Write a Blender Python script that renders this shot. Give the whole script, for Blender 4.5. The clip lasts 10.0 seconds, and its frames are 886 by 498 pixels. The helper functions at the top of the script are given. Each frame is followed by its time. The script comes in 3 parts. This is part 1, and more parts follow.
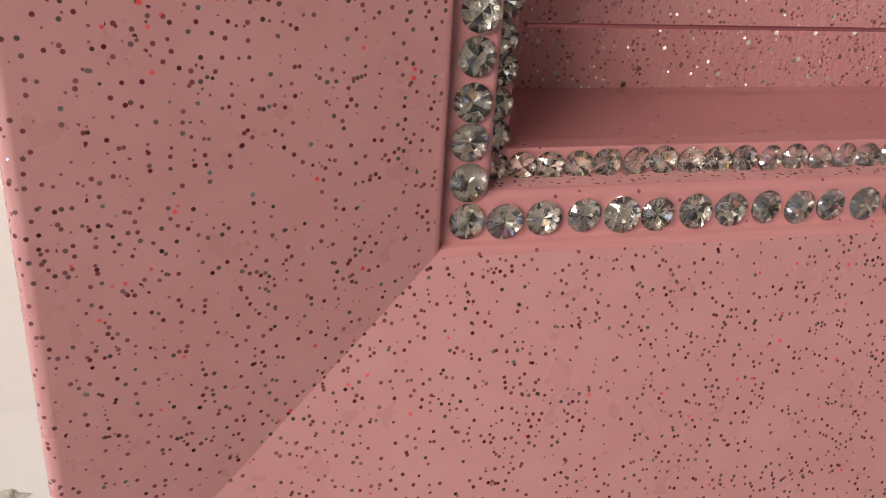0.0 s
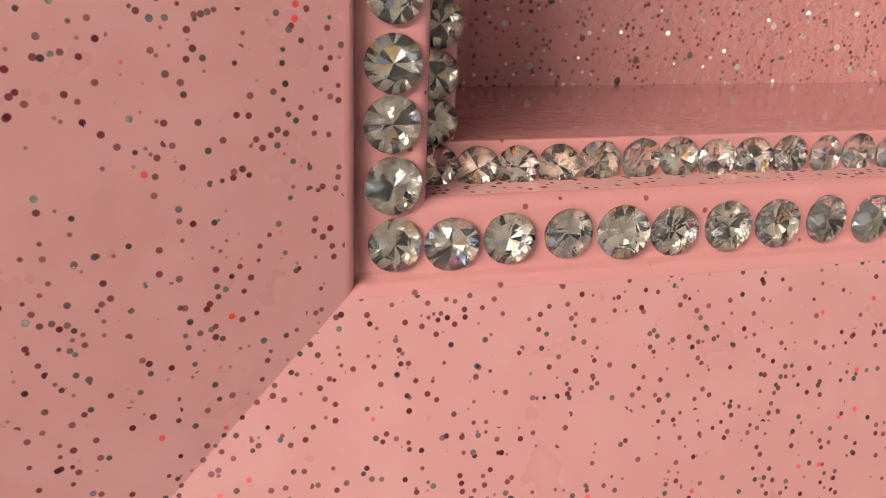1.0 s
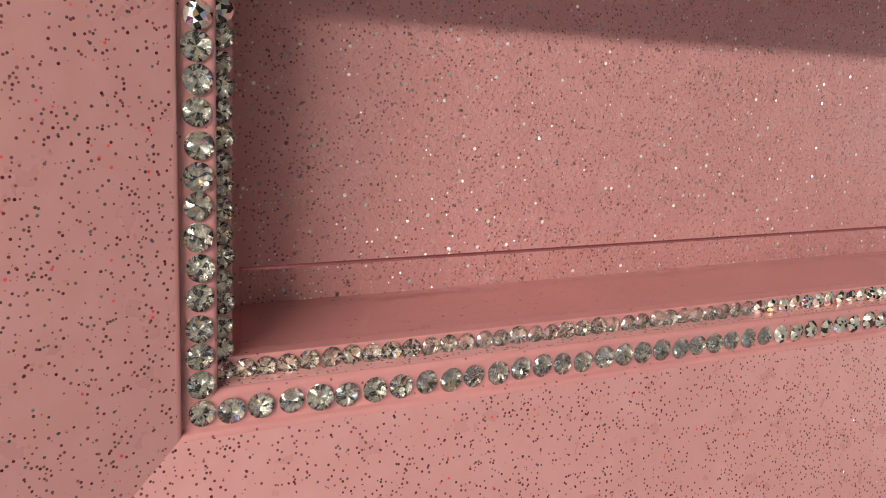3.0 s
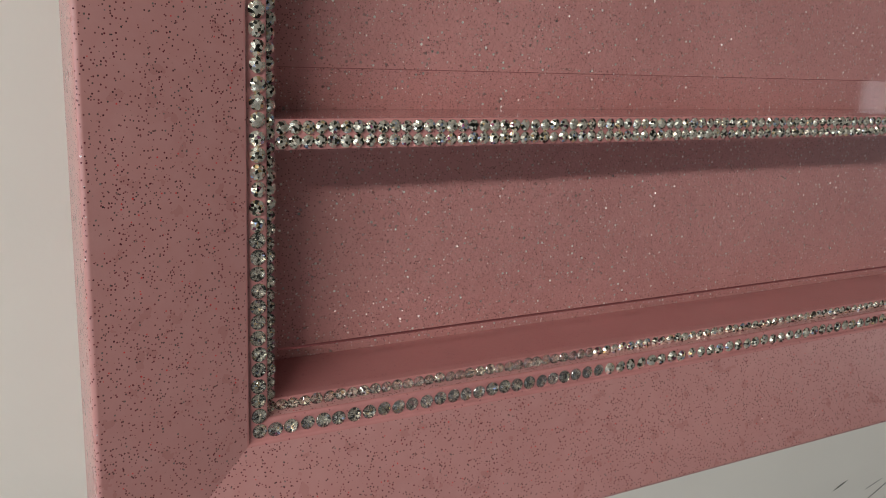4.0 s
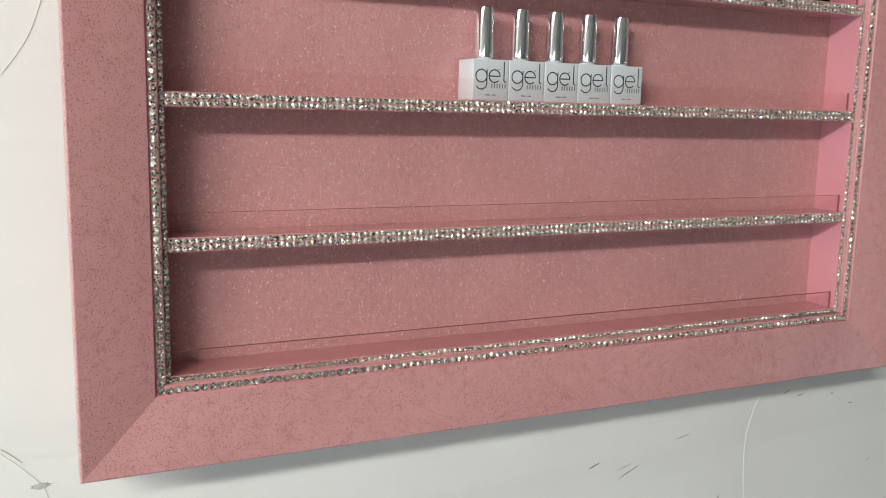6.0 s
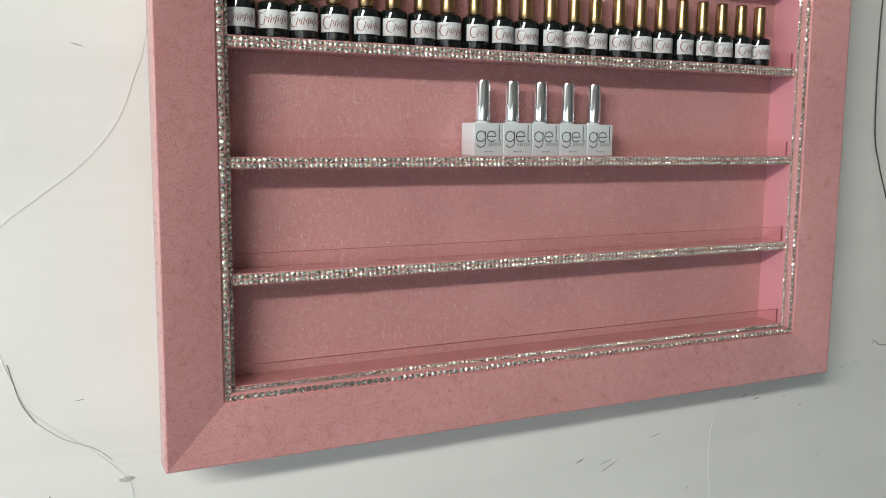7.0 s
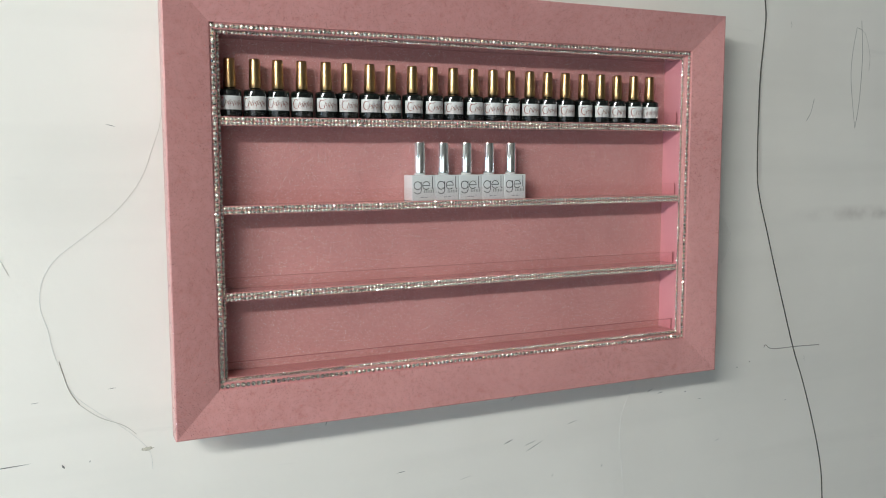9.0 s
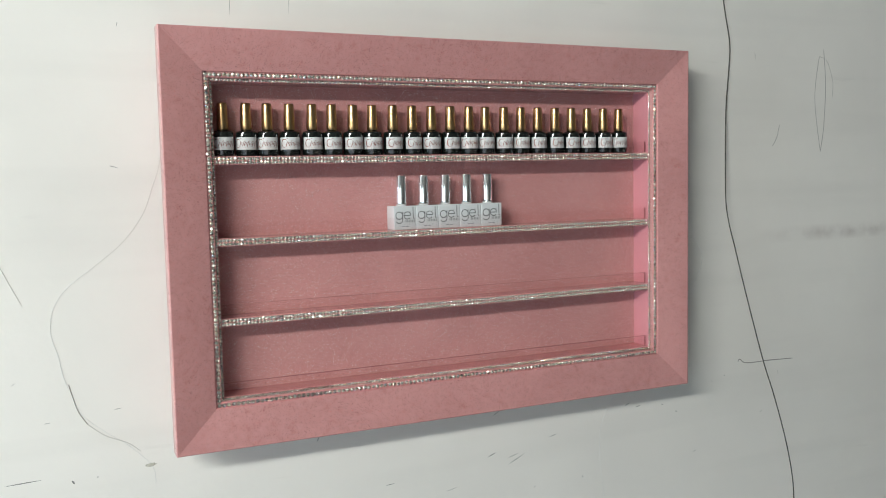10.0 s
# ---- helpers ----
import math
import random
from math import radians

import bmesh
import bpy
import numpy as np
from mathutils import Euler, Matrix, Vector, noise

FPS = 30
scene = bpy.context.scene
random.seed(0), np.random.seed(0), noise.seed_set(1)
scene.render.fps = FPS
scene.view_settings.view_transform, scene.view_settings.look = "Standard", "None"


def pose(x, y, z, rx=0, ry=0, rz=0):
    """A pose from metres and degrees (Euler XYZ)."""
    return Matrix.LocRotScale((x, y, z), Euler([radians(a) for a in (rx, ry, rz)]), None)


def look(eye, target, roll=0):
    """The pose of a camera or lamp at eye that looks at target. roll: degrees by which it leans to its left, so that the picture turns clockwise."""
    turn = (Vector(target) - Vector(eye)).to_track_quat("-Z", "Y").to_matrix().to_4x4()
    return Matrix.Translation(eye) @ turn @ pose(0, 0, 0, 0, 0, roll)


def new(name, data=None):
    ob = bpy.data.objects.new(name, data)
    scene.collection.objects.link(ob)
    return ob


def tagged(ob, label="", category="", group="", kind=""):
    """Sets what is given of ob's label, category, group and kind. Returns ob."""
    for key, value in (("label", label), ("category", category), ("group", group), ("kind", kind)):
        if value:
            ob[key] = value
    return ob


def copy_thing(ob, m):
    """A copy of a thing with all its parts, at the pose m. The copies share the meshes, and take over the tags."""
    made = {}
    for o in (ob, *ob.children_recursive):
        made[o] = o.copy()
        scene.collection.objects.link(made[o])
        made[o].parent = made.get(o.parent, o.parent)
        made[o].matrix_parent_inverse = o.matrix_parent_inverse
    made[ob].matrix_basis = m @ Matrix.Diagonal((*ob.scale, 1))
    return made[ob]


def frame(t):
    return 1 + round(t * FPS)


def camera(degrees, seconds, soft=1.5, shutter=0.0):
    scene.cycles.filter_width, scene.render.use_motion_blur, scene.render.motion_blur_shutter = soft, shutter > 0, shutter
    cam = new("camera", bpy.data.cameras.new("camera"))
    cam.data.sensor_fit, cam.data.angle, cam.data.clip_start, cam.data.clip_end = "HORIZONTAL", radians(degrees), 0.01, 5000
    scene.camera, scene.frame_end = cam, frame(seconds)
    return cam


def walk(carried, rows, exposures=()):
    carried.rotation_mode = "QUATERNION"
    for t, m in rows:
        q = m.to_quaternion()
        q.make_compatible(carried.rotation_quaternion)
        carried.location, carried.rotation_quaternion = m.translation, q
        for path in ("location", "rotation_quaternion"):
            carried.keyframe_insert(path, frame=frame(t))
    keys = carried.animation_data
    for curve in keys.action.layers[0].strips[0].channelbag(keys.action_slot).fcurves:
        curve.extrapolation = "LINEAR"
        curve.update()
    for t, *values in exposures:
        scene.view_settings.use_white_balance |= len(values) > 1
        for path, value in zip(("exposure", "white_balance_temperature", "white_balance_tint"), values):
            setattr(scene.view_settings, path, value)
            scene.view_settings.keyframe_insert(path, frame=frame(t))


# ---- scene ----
cam = camera(53.8, 10.0, 1.0)
PATH = [
    (0, (-0.379, -0.163, 1.302), (0.141, 1.594, 0.501), 3.6),
    (0.5, (-0.368, -0.142, 1.29), (0.136, 1.664, 0.593), 2.1),
    (1, (-0.361, -0.131, 1.283), (0.167, 1.686, 0.636), 1.9),
    (1.5, (-0.353, -0.13, 1.289), (0.282, 1.669, 0.688), 3.0),
    (2, (-0.349, -0.142, 1.296), (0.437, 1.621, 0.776), 3.9),
    (2.5, (-0.353, -0.171, 1.304), (0.529, 1.573, 0.877), 3.4),
    (2.7, (-0.362, -0.186, 1.31), (0.546, 1.551, 0.908), 3.1),
    (3.8, (-0.422, -0.313, 1.383), (0.512, 1.39, 0.904), 2.8),
    (4, (-0.43, -0.334, 1.396), (0.525, 1.358, 0.923), 2.6),
    (4.5, (-0.424, -0.377, 1.424), (0.569, 1.305, 0.991), 2.4),
    (5, (-0.414, -0.483, 1.443), (0.54, 1.225, 1.028), 2.5),
    (5.2, (-0.41, -0.535, 1.45), (0.522, 1.187, 1.044), 2.4),
    (6.3, (-0.43, -0.72, 1.464), (0.394, 1.081, 1.185), 1.0),
    (6.5, (-0.449, -0.74, 1.47), (0.385, 1.057, 1.202), 0.9),
    (7, (-0.504, -0.812, 1.488), (0.369, 0.97, 1.234), 0.5),
    (7.5, (-0.546, -0.866, 1.5), (0.379, 0.889, 1.246), 0.4),
    (8, (-0.549, -0.915, 1.512), (0.392, 0.831, 1.262), 0.5),
    (8.5, (-0.543, -0.992, 1.521), (0.37, 0.772, 1.289), 0.4),
    (9, (-0.535, -1.08, 1.527), (0.307, 0.721, 1.316), -0.1),
    (9.5, (-0.535, -1.138, 1.538), (0.296, 0.671, 1.339), -0.7),
    (10, (-0.531, -1.173, 1.541), (0.29, 0.644, 1.378), -1.2),
]
EXPOSURES = [(0, -0.2, 6800, 20), (0.5, 0.4, 6900, 17), (1.0, 0.35, 7100, 17), (1.5, 0.2, 7300, 18), (2.0, 0.25, 7200, 16), (2.7, 0.35, 6900, 13), (3.8, -0.77, 6350, 8), (4.0, -0.77, 6350, 8), (4.5, -0.10, 6280, 6), (5.0, 0.07, 6120, 6), (7.0, -0.13, 6000, 4), (10, -0.09, 5950, 4)]
walk(cam, [(t, look(eye, target, roll)) for t, eye, target, roll in PATH], EXPOSURES)

# ---- light ----
world = bpy.data.worlds.new("world")
scene.world = world
world.use_nodes = True
wn = world.node_tree
sky = wn.nodes.new("ShaderNodeTexSky")
sky.sky_type = "NISHITA"
sky.sun_disc = False
sky.sun_elevation, sky.sun_rotation = radians(38), radians(200)
wn.links.new(sky.outputs[0], wn.nodes["Background"].inputs[0])
wn.nodes["Background"].inputs[1].default_value = 0.1


def area_lamp(name, eye, target, width, height, watts, colour):
    data = bpy.data.lights.new(name, "AREA")
    data.shape, data.size, data.size_y = "RECTANGLE", width, height
    data.energy, data.color = watts, colour
    ob = new(name, data)
    ob.matrix_world = look(eye, target)
    return ob


# daylight through the window openings; side and low are added fill, no known window
area_lamp("window_light_high", (-3.5, -2.66, 2.88), (-3.3, 0, 1.2), 3.2, 0.28, 285, (1.0, 0.95, 0.86))
area_lamp("window_light_side", (-5.66, -1.2, 1.15), (0, -1.2, 0.7), 1.7, 1.7, 56, (0.66, 0.84, 1.0))
area_lamp("window_light_low", (-2.5, -2.66, 1.05), (-2.0, 0, 1.05), 3.0, 1.5, 20, (0.70, 0.86, 1.0))
area_lamp("window_light_east", (2.66, -1.82, 1.16), (0, -0.1, 1.25), 0.25, 0.36, 1.1, (0.95, 0.97, 1.0))


# ---- materials ----
class Nodes:
    """A node material with short ways to add and join nodes."""

    def __init__(self, name):
        self.mat = bpy.data.materials.new(name)
        self.mat.use_nodes = True
        self.tree = self.mat.node_tree
        self.bsdf = self.tree.nodes["Principled BSDF"]

    def add(self, kind, **values):
        node = self.tree.nodes.new("ShaderNode" + kind)
        for key, value in values.items():
            setattr(node, key, value)
        return node

    def put(self, socket, value):
        if isinstance(value, bpy.types.NodeSocket):
            self.tree.links.new(value, socket)
        else:
            socket.default_value = value

    def math(self, op, a, b=0.0, c=0.0, clamp=False):
        node = self.add("Math", operation=op, use_clamp=clamp)
        for socket, value in zip(node.inputs, (a, b, c)):
            self.put(socket, value)
        return node.outputs[0]

    def vec(self, op, a, b=(0, 0, 0)):
        node = self.add("VectorMath", operation=op)
        self.put(node.inputs[0], a)
        if op == "SCALE":
            self.put(node.inputs[3], b)
        elif op != "NORMALIZE":
            self.put(node.inputs[1], b)
        return node.outputs[0]

    def mix(self, fac, a, b):
        node = self.add("Mix", data_type="RGBA")
        self.put(node.inputs[0], fac)
        self.put(node.inputs[6], a)
        self.put(node.inputs[7], b)
        return node.outputs[2]

    def place(self):
        return self.add("TexCoord").outputs["Object"]

    def noise(self, at, scale, detail=3.0, rough=0.55, stretch=None):
        if stretch:
            at = self.vec("MULTIPLY", at, stretch)
        node = self.add("TexNoise")
        self.put(node.inputs["Vector"], at)
        node.inputs["Scale"].default_value, node.inputs["Detail"].default_value = scale, detail
        node.inputs["Roughness"].default_value = rough
        return node.outputs[0]

    def ramp(self, value, low, high, to_low=0.0, to_high=1.0):
        node = self.add("MapRange")
        self.put(node.inputs[0], value)
        for k, v in zip((1, 2, 3, 4), (low, high, to_low, to_high)):
            self.put(node.inputs[k], v)
        return node.outputs[0]

    def bump(self, height, strength, distance, normal=None):
        node = self.add("Bump")
        node.inputs["Strength"].default_value, node.inputs["Distance"].default_value = strength, distance
        self.put(node.inputs["Height"], height)
        if normal is not None:
            self.put(node.inputs["Normal"], normal)
        return node.outputs[0]

    def set(self, **values):
        for key, value in values.items():
            self.put(self.bsdf.inputs[key.replace("_", " ")], value)
        return self.mat


def rgb(r, g, b):
    return (r, g, b, 1.0)


def glitter_paint(name, base, deep, cell, radius, keep, tilt, peel, peel_size, rough, veil, shine=0.0):
    """Lacquer with round glitter flakes laid in it: some wine red, some grey-green, a few bright."""
    n = Nodes(name)
    at = n.place()
    cloud = n.noise(at, 9.0, 2.0)
    fine = n.noise(at, 120.0, 3.0)
    body = n.mix(n.ramp(cloud, 0.35, 0.65), base, deep)
    body = n.mix(n.ramp(fine, 0.45, 0.75, 0.0, 0.12), body, rgb(0.8, 0.5, 0.5))
    clump = n.ramp(n.noise(at, 140.0, 1.0), 0.38, 0.62, 0.55, 1.15)
    total = None
    colour, metal, bend = body, 0.0, None
    layers = [(cell, radius), (cell * 1.31, radius * 1.04)]
    if shine > 0.1:
        layers.append((cell * 2.6, radius * 1.8))    # a few large silver flakes
    for k, (size, r) in enumerate(layers):
        voro = n.add("TexVoronoi")
        n.put(voro.inputs["Vector"], n.vec("ADD", at, (0.37 * k, 0.11 * k, 0.23 * k)))
        voro.inputs["Scale"].default_value = 1.0 / size
        sep = n.add("SeparateColor")
        n.put(sep.inputs[0], voro.outputs["Color"])
        a, b, c = sep.outputs[0], sep.outputs[1], sep.outputs[2]
        edge = n.ramp(voro.outputs["Distance"], r / size * 0.82, r / size * 1.12, 1.0, 0.0)
        kept = n.math("LESS_THAN", a, n.math("MULTIPLY", clump, keep))
        mask = n.math("MULTIPLY", edge, kept)
        wine = n.mix(n.math("FRACT", n.math("MULTIPLY", b, 7.3)), rgb(0.03, 0.003, 0.008), rgb(0.13, 0.006, 0.02))
        grey = n.mix(n.math("FRACT", n.math("MULTIPLY", b, 5.1)), rgb(0.012, 0.013, 0.015), rgb(0.05, 0.053, 0.05))
        flake = n.mix(n.math("GREATER_THAN", b, 0.70), wine, grey)
        flake = n.mix(n.math("GREATER_THAN", b, 0.965), flake, rgb(0.75, 0.06, 0.06))
        depth = n.math("MULTIPLY", mask, n.ramp(c, 0.0, 1.0, veil, 1.0))
        colour = n.mix(depth, colour, flake)
        if shine:
            lit = mask if k == 2 else n.math("MULTIPLY", mask, n.math("GREATER_THAN", c, 1.0 - shine))
            colour = n.mix(lit, colour, rgb(0.85, 0.74, 0.73))
            metal = n.math("MAXIMUM", metal, lit)
            if k == 2:    # some of the large ones are painted white to stand in for glints
                painted_glint = n.math("MULTIPLY", mask, n.math("GREATER_THAN", c, 0.66))
                colour = n.mix(painted_glint, colour, rgb(0.92, 0.88, 0.85))
                metal = n.math("MULTIPLY", metal, n.math("SUBTRACT", 1.0, n.math("MULTIPLY", painted_glint, 0.7)))
        turn = n.vec("SCALE", n.vec("SUBTRACT", voro.outputs["Color"], (0.5, 0.5, 0.5)), n.math("MULTIPLY", mask, tilt))
        bend = turn if bend is None else n.vec("ADD", bend, turn)
        total = mask if total is None else n.math("MAXIMUM", total, mask)
    height = n.noise(at, 1.0 / peel_size, 2.0)
    normal = n.bump(height, peel, peel_size * 0.7)
    normal = n.vec("NORMALIZE", n.vec("ADD", normal, bend))
    return n.set(Base_Color=colour, Roughness=n.math("SUBTRACT", n.ramp(fine, 0.3, 0.7, rough - 0.04, rough + 0.05), n.math("MULTIPLY", total, rough * (0.0 if shine > 0.1 else 0.55))),
                 Metallic=metal, Normal=normal, Coat_Weight=0.4, Coat_Roughness=0.25)


PINK, PINK_DEEP = rgb(0.575, 0.276, 0.266), rgb(0.515, 0.241, 0.233)
frame_paint = glitter_paint("pink_glitter_lacquer", PINK, PINK_DEEP, 0.00128, 0.0003, 0.9, 0.3, 0.05, 0.004, 0.30, 0.7, 0.05)
panel_paint = glitter_paint("pink_sprayed_glitter", PINK, PINK_DEEP, 0.00118, 0.0003, 0.86, 1.9, 0.5, 0.0012, 0.36, 0.42, 0.22)


def plain_pink(name, base, deep):
    n = Nodes(name)
    at = n.place()
    body = n.mix(n.ramp(n.noise(at, 14.0), 0.35, 0.65), base, deep)
    voro = n.add("TexVoronoi")
    n.put(voro.inputs["Vector"], at)
    voro.inputs["Scale"].default_value = 1 / 0.0024
    sep = n.add("SeparateColor")
    n.put(sep.inputs[0], voro.outputs["Color"])
    speck = n.math("MULTIPLY", n.ramp(voro.outputs["Distance"], 0.11, 0.15, 1.0, 0.0), n.math("LESS_THAN", sep.outputs[0], 0.7))
    body = n.mix(n.math("MULTIPLY", speck, 0.8), body, rgb(0.16, 0.03, 0.05))
    return n.set(Base_Color=body, Roughness=0.22, Normal=n.bump(n.noise(at, 420.0, 3.0), 0.2, 0.0006), Coat_Weight=0.7, Coat_Roughness=0.06)


bead_paint = plain_pink("pink_gloss_lacquer", rgb(0.63, 0.28, 0.275), rgb(0.57, 0.245, 0.24))
side_paint = plain_pink("pink_gloss_panel", rgb(0.64, 0.265, 0.295), rgb(0.60, 0.245, 0.275))


def crystal_glass():
    """Clear lead glass, each stone with a faint tint of its own."""
    n = Nodes("clear_cut_crystal")
    own = n.add("ObjectInfo").outputs["Random"]
    tint = n.mix(own, rgb(1.0, 0.985, 0.95), rgb(1.0, 0.99, 0.98))
    return n.set(Base_Color=tint, Roughness=0.0, IOR=1.62, Transmission_Weight=0.985)


def crystal_foil(name, metal, share, spread, rough):
    """Silver foil under the glass: every facet is its own island and takes its own tilt, and a dark, bright or faint
    fire tone that paints in reflections.
    """
    n = Nodes(name)
    geo = n.add("NewGeometry")
    own = n.add("ObjectInfo").outputs["Random"]
    seed = n.math("ADD", n.math("MULTIPLY", geo.outputs["Random Per Island"], 913.0), n.math("MULTIPLY", own, 371.0))
    white = n.add("TexWhiteNoise", noise_dimensions="1D")
    n.put(white.inputs["W"], seed)
    other = n.add("TexWhiteNoise", noise_dimensions="1D")
    n.put(other.inputs["W"], n.math("ADD", seed, 57.7))
    tilt = n.vec("SCALE", n.vec("SUBTRACT", white.outputs["Color"], (0.5, 0.5, 0.5)), spread)
    normal = n.vec("NORMALIZE", n.vec("ADD", geo.outputs["Normal"], tilt))
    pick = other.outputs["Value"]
    # dark and bright facet colours stand in for what the stones reflect
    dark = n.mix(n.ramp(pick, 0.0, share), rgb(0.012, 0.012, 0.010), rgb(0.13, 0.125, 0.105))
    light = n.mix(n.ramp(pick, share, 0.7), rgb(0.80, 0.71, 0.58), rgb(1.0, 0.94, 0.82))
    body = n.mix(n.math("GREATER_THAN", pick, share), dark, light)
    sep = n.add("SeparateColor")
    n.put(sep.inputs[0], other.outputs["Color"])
    # orange, blue and wine facets paint in the sparkle colours
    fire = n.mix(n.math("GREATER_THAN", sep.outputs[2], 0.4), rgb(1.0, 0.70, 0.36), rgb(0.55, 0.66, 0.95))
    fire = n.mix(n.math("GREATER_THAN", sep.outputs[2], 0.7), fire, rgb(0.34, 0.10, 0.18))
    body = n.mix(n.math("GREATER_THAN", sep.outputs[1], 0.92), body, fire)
    return n.set(Base_Color=body, Metallic=metal, Roughness=rough, Normal=normal)


crystal = crystal_glass()
foil = crystal_foil("foil_painted_reflections", 0.78, 0.31, 0.95, 0.08)
facet = crystal_foil("silvered_facets_painted_reflections", 0.76, 0.25, 0.62, 0.14)


def wall_paint(name, base, dirt, marks=True):
    n = Nodes(name)
    at = n.place()
    body = n.mix(n.ramp(n.noise(at, 2.2, 4.0), 0.35, 0.7), base, dirt)
    if marks:
        roll = n.noise(at, 5.0, 3.0, 0.5, (0.25, 1, 3.0))
        body = n.mix(n.ramp(roll, 0.5, 0.8, 0.0, 0.35), body, rgb(0.62, 0.60, 0.56))
        smear = n.noise(at, 14.0, 4.0, 0.6, (0.3, 1, 2.0))
        body = n.mix(n.ramp(smear, 0.66, 0.80, 0.0, 0.25), body, rgb(0.45, 0.43, 0.40))
        axes = n.add("SeparateXYZ")
        n.put(axes.inputs[0], at)
        across = n.math("ABSOLUTE", n.math("SUBTRACT", axes.outputs[2], 1.427))
        rub = n.math("MULTIPLY", n.ramp(across, 0.002, 0.016, 1.0, 0.0), n.ramp(axes.outputs[0], 0.60, 0.80))
        rub = n.math("MULTIPLY", rub, n.ramp(n.noise(at, 22.0, 3.0), 0.35, 0.65, 0.1, 0.55))
        body = n.mix(rub, body, rgb(0.36, 0.31, 0.28))
    return n.set(Base_Color=body, Roughness=n.ramp(n.noise(at, 6.0), 0.3, 0.7, 0.42, 0.6), Normal=n.bump(n.noise(at, 90.0, 4.0), 0.12, 0.002))


white_wall = wall_paint("white_wall_paint", rgb(0.81, 0.78, 0.73), rgb(0.73, 0.70, 0.655))
# grey for the unseen walls and ceiling, set to limit bounce light
unseen_wall = wall_paint("unseen_room_grey", rgb(0.30, 0.29, 0.28), rgb(0.24, 0.235, 0.23), False)


def simple(name, colour, rough, metal=0.0, var=0.12, scale=40.0, **more):
    n = Nodes(name)
    at = n.place()
    dark = tuple(c * (1 - var) for c in colour[:3]) + (1.0,)
    body = n.mix(n.ramp(n.noise(at, scale, 4.0), 0.3, 0.7), colour, dark)
    return n.set(Base_Color=body, Roughness=n.ramp(n.noise(at, scale * 3), 0.3, 0.7, rough * 0.8, rough * 1.2), Metallic=metal, **more)


floor_boards = simple("unseen_floor_grey", rgb(0.29, 0.29, 0.29), 0.4, var=0.2, scale=6.0)
white_frame = simple("white_window_frame", rgb(0.75, 0.75, 0.74), 0.35)
black_glass = simple("black_bottle_glass", rgb(0.006, 0.008, 0.007), 0.06, Coat_Weight=0.5, Coat_Roughness=0.03)
gold_cap_metal = simple("brushed_gold_cap", rgb(0.42, 0.27, 0.13), 0.31, 1.0, 0.03, 2.0)
paper_label = simple("white_paper_label", rgb(0.64, 0.64, 0.63), 0.5, 0.0, 0.06, 200.0)
copper_ink = simple("copper_foil_ink", rgb(0.23, 0.075, 0.055), 0.4, 0.2)
white_gloss = simple("white_coated_glass", rgb(0.66, 0.67, 0.67), 0.16, 0.0, 0.04, Coat_Weight=0.4)
silver_cap_metal = simple("polished_silver_cap", rgb(0.94, 0.94, 0.94), 0.035, 1.0, 0.02)
black_ink = simple("black_print", rgb(0.02, 0.022, 0.024), 0.4)
grey_ink = simple("grey_print", rgb(0.20, 0.21, 0.21), 0.4)
wire_dark = simple("dark_wire", rgb(0.05, 0.042, 0.032), 0.5)
wire_clear = simple("translucent_filament", rgb(0.80, 0.79, 0.76), 0.25)
wire_grey = simple("dirty_filament", rgb(0.56, 0.53, 0.48), 0.4)
pencil = simple("pencil_graphite", rgb(0.30, 0.28, 0.26), 0.6)
scuff_dark = simple("scuff_grey", rgb(0.17, 0.17, 0.16), 0.6)
scuff_brown = simple("brown_stain", rgb(0.33, 0.29, 0.25), 0.6)
plaster = simple("chipped_plaster", rgb(0.62, 0.59, 0.50), 0.8, var=0.4, scale=400.0)


def acrylic_material():
    n = Nodes("clear_acrylic")
    clear = n.add("BsdfTransparent")
    clear.inputs[0].default_value = rgb(0.99, 0.975, 0.975)
    gloss = n.add("BsdfGlossy")
    gloss.inputs["Roughness"].default_value = 0.04
    slant = n.add("LayerWeight").outputs["Facing"]
    join = n.add("MixShader")
    n.put(join.inputs[0], n.math("MULTIPLY_ADD", n.math("POWER", slant, 4.0), 0.5, 0.012))
    n.put(join.inputs[1], clear.outputs[0])
    n.put(join.inputs[2], gloss.outputs[0])
    n.put(n.tree.nodes["Material Output"].inputs[0], join.outputs[0])
    return n.mat


acrylic = acrylic_material()
acrylic_edge = simple("acrylic_cut_edge", rgb(0.27, 0.085, 0.09), 0.6, Specular_IOR_Level=0.15)


# ---- mesh helpers ----
def mesh_of(name, bm, *mats):
    me = bpy.data.meshes.new(name)
    bmesh.ops.recalc_face_normals(bm, faces=bm.faces)
    bm.to_mesh(me)
    bm.free()
    for m in mats:
        me.materials.append(m)
    return me


def part(name, bm, material, parent=None, label=""):
    ob = new(name, bm if isinstance(bm, bpy.types.Mesh) else mesh_of(name, bm, material))
    ob.parent = parent
    if label:
        tagged(ob, label)
    return ob


def box(x0, x1, y0, y1, z0, z1, bevel=0.0, segments=2):
    bm = bmesh.new()
    bmesh.ops.create_cube(bm, size=1.0)
    for v in bm.verts:
        v.co = Vector(((x0 + x1) / 2 + v.co.x * (x1 - x0), (y0 + y1) / 2 + v.co.y * (y1 - y0), (z0 + z1) / 2 + v.co.z * (z1 - z0)))
    if bevel:
        bmesh.ops.bevel(bm, geom=list(bm.edges), offset=bevel, segments=segments, profile=0.6, affect="EDGES")
    return bm


